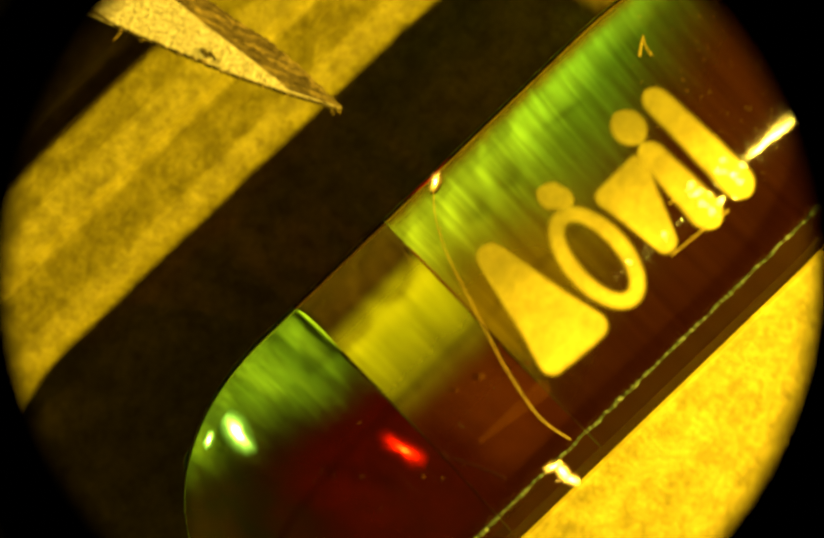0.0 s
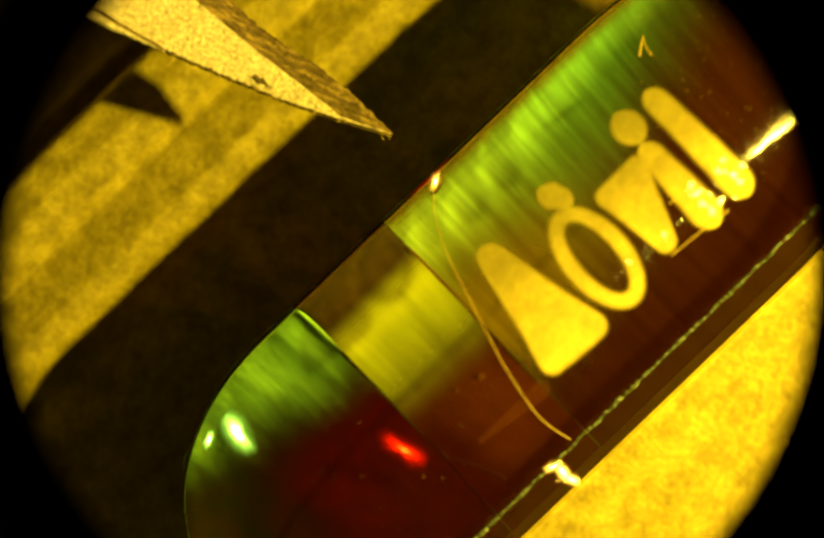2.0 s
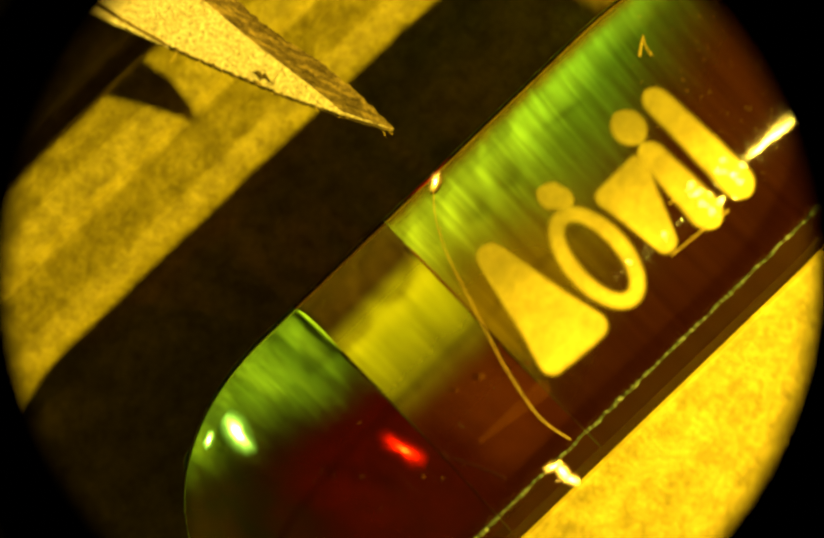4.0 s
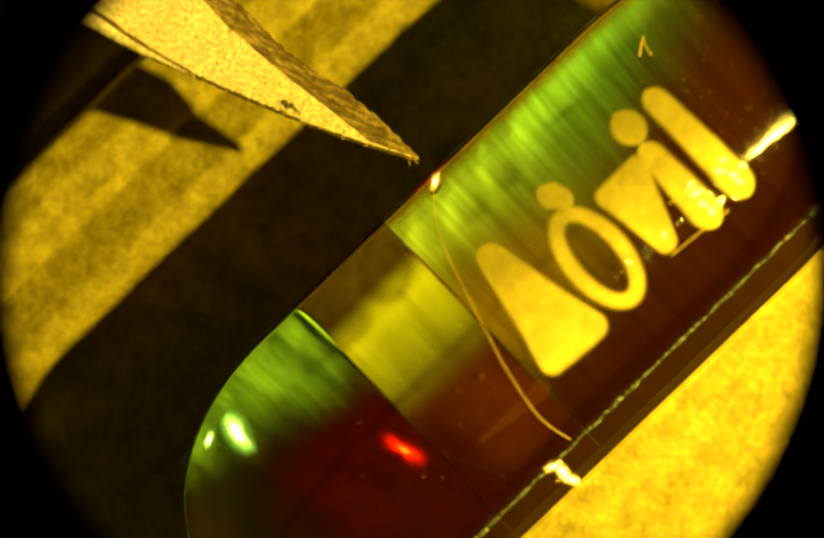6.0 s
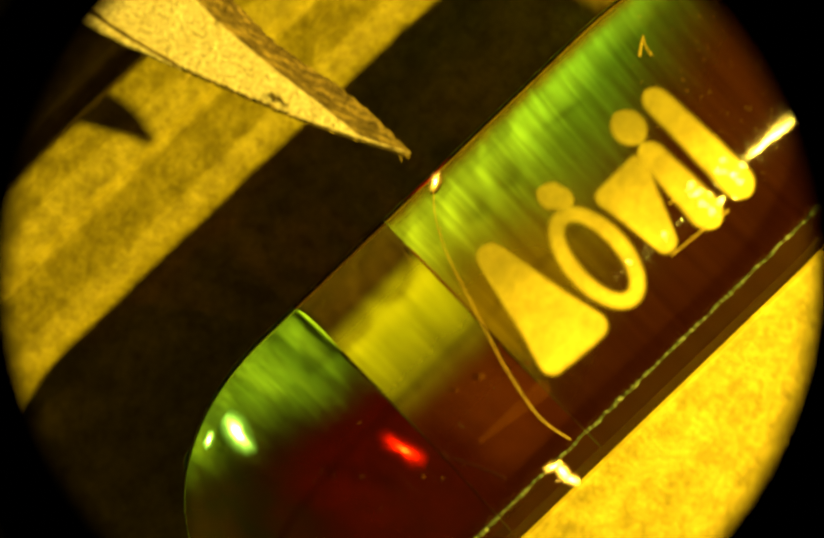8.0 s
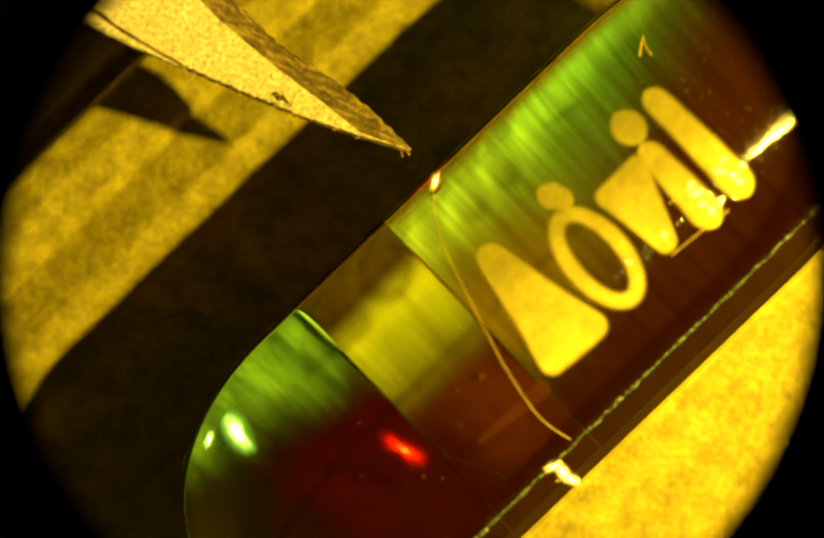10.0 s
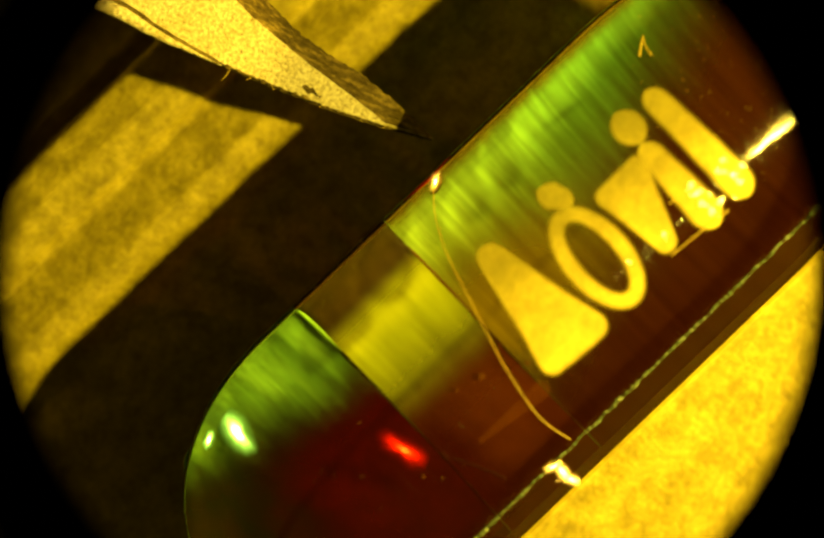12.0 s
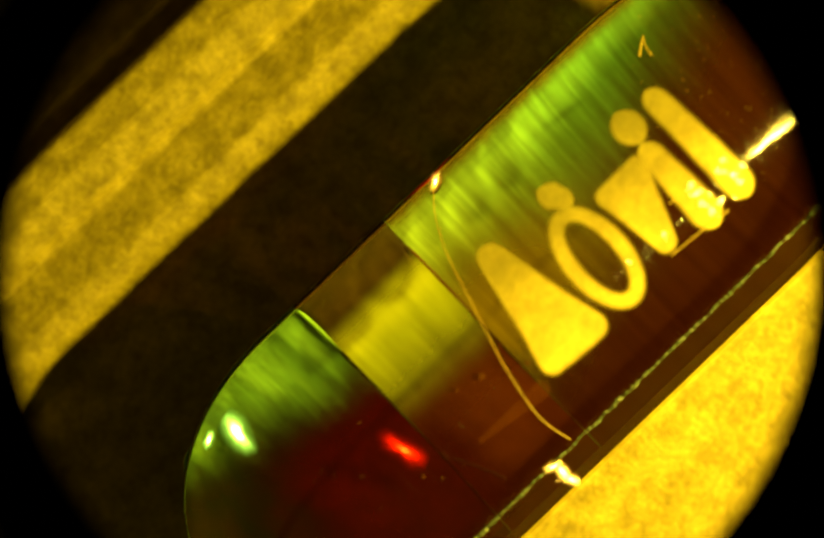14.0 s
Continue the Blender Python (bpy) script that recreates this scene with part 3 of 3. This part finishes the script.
# ---- loose fibres on the capsule ----
def hair(points, thick, name="fibre", label="thin pale curved fibre lying on the capsule", lift=0.05, mat=HAIR):
    bm = bmesh.new()
    pts = spline([on_skin(*place(*p), lift) for p in points], 8)
    tube(bm, pts, thick, 7)
    ob = part(name, bm, mat, None)
    ob.matrix_world = CAPSULE
    return tagged(ob, label, "fibre")


hair([(827, 356), (830, 410), (846, 470), (868, 518), (891, 564), (916, 613), (954, 686), (990, 745), (1024, 791), (1052, 814), (1083, 834)], 0.0115)
hair([(1218, 108), (1224, 72), (1228, 88), (1240, 106)], 0.02, label="tiny forked pale fibre on the capsule")


hair([(1276, 486), (1300, 466), (1332, 440), (1360, 418), (1386, 398)], 0.014, label="fine golden fibre lying on the capsule")
hair([(1272, 388), (1286, 378), (1302, 374)], 0.012, label="short golden fibre lying on the capsule")
hair([(836, 868), (880, 876), (925, 892), (962, 908)], 0.012, label="faint brownish fibre on the capsule", mat=FAINT)
for px, py, r in ((916, 716, 0.11), (1003, 690, 0.08), (870, 742, 0.06), (952, 655, 0.05), (806, 905, 0.06), (690, 905, 0.05)):
    part("bubble", tipped_dome(in_wall(*place(px, py, -1), 0.24), (1, 0.3), r, r * 0.9, r * 0.5), AMBER_BUBBLE, cap, "small dull amber bubble")
part("brown_streak", ink_bar(place(915, 838), place(1030, 742), 0.0, 0.17, 0.012), BROWN_STREAK, cap_skin, "faint brown streak")


def dust():
    """Tiny pale flakes scattered on the skin."""
    bm = bmesh.new()
    rng = random.Random(5)
    for k in range(230):
        px, py = (rng.uniform(1200, 1480), rng.uniform(30, 330)) if k < 150 else (rng.uniform(560, 1500), rng.uniform(150, 980))
        x, y = place(px, py)
        if abs(y) > 3.9 or x < -6:
            continue
        c, r = Vector(on_skin(x, y, 0.012)), rng.uniform(0.004, 0.012) * (rng.choice((0.7, 0.8, 1, 1.5)) if k < 150 else 0.8)
        vs = [bm.verts.new((c + Vector((r * rng.uniform(0.6, 1.4) * math.cos(q), r * rng.uniform(0.6, 1.4) * math.sin(q), 0.004 * math.cos(3 * q)))) * MM)
              for q in (0, 1.3, 2.5, 3.8, 5.0)]
        top = bm.verts.new((c + Vector((0, 0, r * 0.6))) * MM)
        for i in range(5):
            bm.faces.new((vs[i], vs[(i + 1) % 5], top))
        bm.faces.new(vs[::-1])
    ob = part("dust", bm, HAIR, None, smooth=False)
    ob.matrix_world = CAPSULE
    return tagged(ob, "tiny pale dust flakes scattered on the capsule", "dust", kind="stuff")


dust()


# ---- the pointed sliver of card ----
CARD_S = 0.0142


def blade_line(points):
    return [(x * CARD_S, y * CARD_S) for x, y in points]


def at(line, x):
    """The y of a line at x."""
    for (xa, ya), (xb, yb) in zip(line, line[1:]):
        if xb <= x <= xa:
            return ya + (yb - ya) * (x - xa) / (xb - xa)
    return line[-1][1]


LOWER = blade_line([(0, -1), (-115, -12), (-208, -17), (-353, -16), (-457, -13), (-569, -12), (-690, 0), (-1600, 40)])
FACET = blade_line([(0, 0), (-102, -6), (-174, 16), (-300, 50), (-427, 91), (-515, 131), (-1600, 560)])
UPPER = blade_line([(0, 2), (-20, 11), (-89, 40), (-179, 70), (-230, 78), (-320, 101), (-397, 135), (-461, 157), (-1600, 640)])


def card_sliver():
    base = new("card_sliver")
    tagged(base, "pointed sliver of rough pale card with frayed dark edges", "card")
    xs = stations(0, -520 * CARD_S, 150) + stations(-520 * CARD_S, -1600 * CARD_S, 80)[1:]

    def ragged(x, k):
        return 0.035 * noise.noise(Vector((x * 5, k, 0))) + 0.03 * noise.noise(Vector((x * 17, k, 2))) * min(1, -x)

    def deep(x):
        return 0.05 + min(1.0, -x / 4.0) * 0.75

    edge_l = [at(LOWER, x) + ragged(x, 1) for x in xs]
    edge_f = [max(at(FACET, x) + 0.6 * ragged(x, 3), edge_l[i] + 0.01) for i, x in enumerate(xs)]
    edge_u = [max(at(UPPER, x) + 1.4 * ragged(x, 6), edge_f[i] + 0.02) for i, x in enumerate(xs)]
    bm = bmesh.new()
    rows = []
    for i, x in enumerate(xs):
        rows.append([(x, edge_l[i] + (edge_f[i] - edge_l[i]) * s,
                      0.02 * noise.noise(Vector((x * 4, s * 3, 1))) - 0.12 * max(0, s - 0.85)) for s in stations(0, 1, 10)])
    lattice(bm, rows)
    part("face", bm, CARD, base, "bright grainy card face")
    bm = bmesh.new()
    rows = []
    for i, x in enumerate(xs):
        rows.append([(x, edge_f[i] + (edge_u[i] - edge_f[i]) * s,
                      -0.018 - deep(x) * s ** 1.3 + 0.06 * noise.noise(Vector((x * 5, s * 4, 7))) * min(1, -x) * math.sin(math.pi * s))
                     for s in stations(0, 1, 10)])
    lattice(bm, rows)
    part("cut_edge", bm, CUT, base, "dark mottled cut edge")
    # the underside flares out, its dark colour standing in for shade below the edge
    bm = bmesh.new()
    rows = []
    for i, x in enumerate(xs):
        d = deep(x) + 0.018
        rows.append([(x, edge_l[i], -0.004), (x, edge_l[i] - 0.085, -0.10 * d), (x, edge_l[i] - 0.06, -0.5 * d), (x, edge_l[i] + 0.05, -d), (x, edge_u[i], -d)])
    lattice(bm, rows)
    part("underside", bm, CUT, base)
    # frayed lip along the lower edge
    bm = bmesh.new()
    rows = []
    for x in stations(-6.4, -22.0, 60):
        w = min(1.0, (-6.4 - x) / 3.0) * 0.36
        y = at(LOWER, x) - 0.04 + ragged(x, 1)
        rows.append([(x, y + w, 0.01), (x, y + w * 0.8, 0.10 * min(1, w * 3)), (x, y, 0.05), (x, y - 0.03, -0.05)])
    lattice(bm, rows)
    part("lip", bm, CARD, base, "raised card lip")
    bm = bmesh.new()
    rows = [(x, at(LOWER, x) - 0.04 + ragged(x, 1) + min(1.0, (-6.4 - x) / 3.0) * 0.36 + 0.02, 0.015) for x in stations(-6.6, -22.0, 60)]
    tube(bm, rows, [0.03 + 0.10 * min(1.0, i / 24) + 0.02 * random.random() for i in range(61)], 6)
    part("crease", bm, CUT, base, "dark crease")
    # crumbs torn loose along the lower edge
    rng = random.Random(9)
    for k in range(26):
        x = -0.9 - 0.33 * k + rng.uniform(-0.12, 0.12)
        r = rng.uniform(0.03, 0.075) * min(1.0, 0.5 - x * 0.12)
        y = at(LOWER, x) + ragged(x, 1)
        bm = bmesh.new()
        bmesh.ops.create_icosphere(bm, subdivisions=2, radius=1.0)
        for v in bm.verts:
            s = 1 + 0.45 * noise.noise(v.co * 1.7 + Vector((k * 3.1, 0, 0)))
            v.co = Vector((x + v.co.x * r * 1.9 * s, y - 0.02 + v.co.y * r * s, -0.02 + v.co.z * r * 0.8 * s)) * MM
        part("crumb", bm, CUT, base, "dark loose crumb")
    # stray fibres on the edges
    for k, (x, dy, dz, n) in enumerate(((-6.15, -0.42, 0.05, 4), (-0.25, -0.22, -0.05, 4), (-3.3, -0.10, 0.03, 3), (-4.9, -0.14, 0.02, 3),
                                        (-1.4, -0.12, 0.0, 3), (-2.2, -0.10, 0.0, 3), (-5.5, -0.16, 0.0, 3), (-0.1, -0.12, 0.0, 3))):
        y = at(LOWER, x)
        bm = bmesh.new()
        bend = 0.12 * (1 if k % 2 else -1)
        tube(bm, spline([(x, y + 0.05, -0.05), (x + bend * 0.3, y + dy * 0.5, dz), (x + bend, y + dy, dz * 1.5)], 6), 0.008, 5)
        part("stray_fibre", bm, HAIR, base, "loose pale fibre")
    # a torn dark pit in the face
    bm = bmesh.new()
    rng = random.Random(3)
    for k in range(12):
        x, y, r = -3.98 + 0.045 * k, 0.05 - 0.014 * k + rng.uniform(-0.05, 0.05), rng.uniform(0.035, 0.08) * (1.3 if k < 7 else 0.6)
        tube(bm, [(x - r, y, -0.02), (x, y + 0.01, 0.004), (x + r, y - 0.01, -0.02)], [0.3 * r, r, 0.3 * r], 7)
    part("pit", bm, CUT, base, "dark torn spot")
    return base


sliver = card_sliver()


# ---- the microscope's tube and field stop ----
def microscope_tube():
    base = new("microscope_tube")
    base.location = (-0.000029, -0.000086, 0.028)
    tagged(base, "black metal microscope tube with a round stop", "microscope tube", kind="structure")
    bm = bmesh.new()
    profile = [(8.39, 0.0), (8.40, 0.05), (10.3, 0.2), (10.3, 87), (0.5, 87), (0.5, 88), (10.7, 88), (10.7, -0.2), (8.43, -0.05)]
    rows = [[(r * math.cos(2 * math.pi * k / 180), r * math.sin(2 * math.pi * k / 180), z) for r, z in profile] for k in range(180)]
    lattice(bm, rows, close_u=True, close_v=True)
    part("field_stop", bm, BLACK, base, smooth=False)
    return base


microscope_tube()


# ---- what moves ----
def held(x, y, z, tilt, turn):
    """The sliver with its tip at (x, y, z) in mm, dipping by tilt, turned in the plane."""
    return pose(x * MM, y * MM, z * MM, 0, tilt, turn)


def motions():
    walk(sliver, [
        (0, held(-1.87, 4.28, 7.55, 3, -21.9)),
        (0.1, held(-1.80, 4.21, 7.48, 3, -21.9)),
        (0.2, held(-1.44, 4.29, 7.20, 3, -21.6)),
        (0.3, held(-0.94, 4.40, 7.04, 3, -21.4)),
        (0.4, held(-0.81, 4.40, 7.00, 3, -21.4)),
        (0.5, held(-0.52, 4.47, 7.39, 3, -21.5)),
        (0.7, held(-0.28, 4.36, 7.17, 3, -21.5)),
        (0.9, held(-0.34, 4.29, 7.25, 3, -21.6)),
        (1, held(-0.88, 4.12, 7.42, 3, -21.9)),
        (1.1, held(-1.01, 4.16, 7.47, 3, -21.8)),
        (1.2, held(-1.07, 4.02, 8.02, 2, -21.9)),
        (1.3, held(-1.64, 3.48, 7.22, 4, -21.8)),
        (1.4, held(-1.64, 3.42, 7.19, 4, -21.8)),
        (1.5, held(-1.57, 3.41, 7.12, 5, -21.9)),
        (2, held(-0.54, 3.63, 6.55, 7, -21.8)),
        (2.5, held(-0.30, 3.72, 6.33, 7, -21.5)),
        (3, held(-0.42, 3.79, 6.17, 7, -21.5)),
        (3.2, held(-0.58, 3.74, 6.18, 7, -21.6)),
        (5.3, held(0.84, 4.27, 6.11, 10, -21.9)),
        (5.5, held(1.19, 4.50, 6.14, 10, -21.5)),
        (5.7, held(0.61, 3.45, 5.96, 10, -22)),
        (5.9, held(0.30, 3.13, 5.87, 10, -22)),
        (6, held(0.18, 2.99, 5.88, 10, -22)),
        (6.5, held(-0.06, 2.78, 5.87, 10, -21.7)),
        (7, held(0.04, 3.02, 5.93, 10, -21.9)),
        (7.3, held(-0.21, 2.88, 6.34, 9, -22)),
        (7.5, held(-0.13, 2.93, 6.71, 8, -22)),
        (7.6, held(-0.21, 2.96, 6.97, 7, -22)),
        (7.9, held(-0.14, 3.05, 7.65, 5, -22.2)),
        (8.2, held(0.10, 3.06, 8.64, 2, -22.3)),
        (10.3, held(-0.07, 3.31, 5.64, 10, -21.6)),
        (10.5, held(-0.10, 3.36, 5.36, 11, -21.6)),
        (10.7, held(-0.14, 3.22, 4.78, 12, -21.6)),
        (10.9, held(-0.29, 3.22, 4.35, 13, -21.6)),
        (11, held(-0.39, 3.14, 4.28, 13, -21.6)),
        (11.3, held(-0.39, 3.19, 4.08, 14, -21.6)),
        (11.5, held(-0.29, 3.20, 3.78, 15, -21.6)),
        (11.7, held(0.06, 3.34, 3.05, 17, -20.7)),
        (11.9, held(0.58, 3.46, 2.63, 18, -20.7)),
        (12.1, held(0.58, 3.81, 2.72, 18, -20.7)),
        (12.3, held(0.48, 3.87, 3.17, 17, -20.7)),
        (12.5, held(-0.09, 3.57, 3.89, 15, -21.6)),
        (12.6, held(-0.22, 3.51, 4.24, 13, -21.6)),
        (12.8, held(-0.35, 3.41, 4.35, 12, -21.6)),
        (13, held(-0.49, 3.29, 5.21, 10, -21.6)),
        (13.1, held(-0.63, 3.15, 5.76, 9, -21.6)),
        (13.2, held(-0.55, 3.16, 5.73, 9, -21.6)),
        (13.3, held(-0.34, 3.28, 5.32, 9, -21.6)),
        (13.5, held(-0.50, 3.32, 5.78, 8, -21.6)),
        (13.6, held(-0.89, 3.33, 6.75, 5, -20)),
        (13.7, held(-26, 14, 13, 4, -22)), (14.0, held(-30, 17, 14, 4, -22))])


motions()
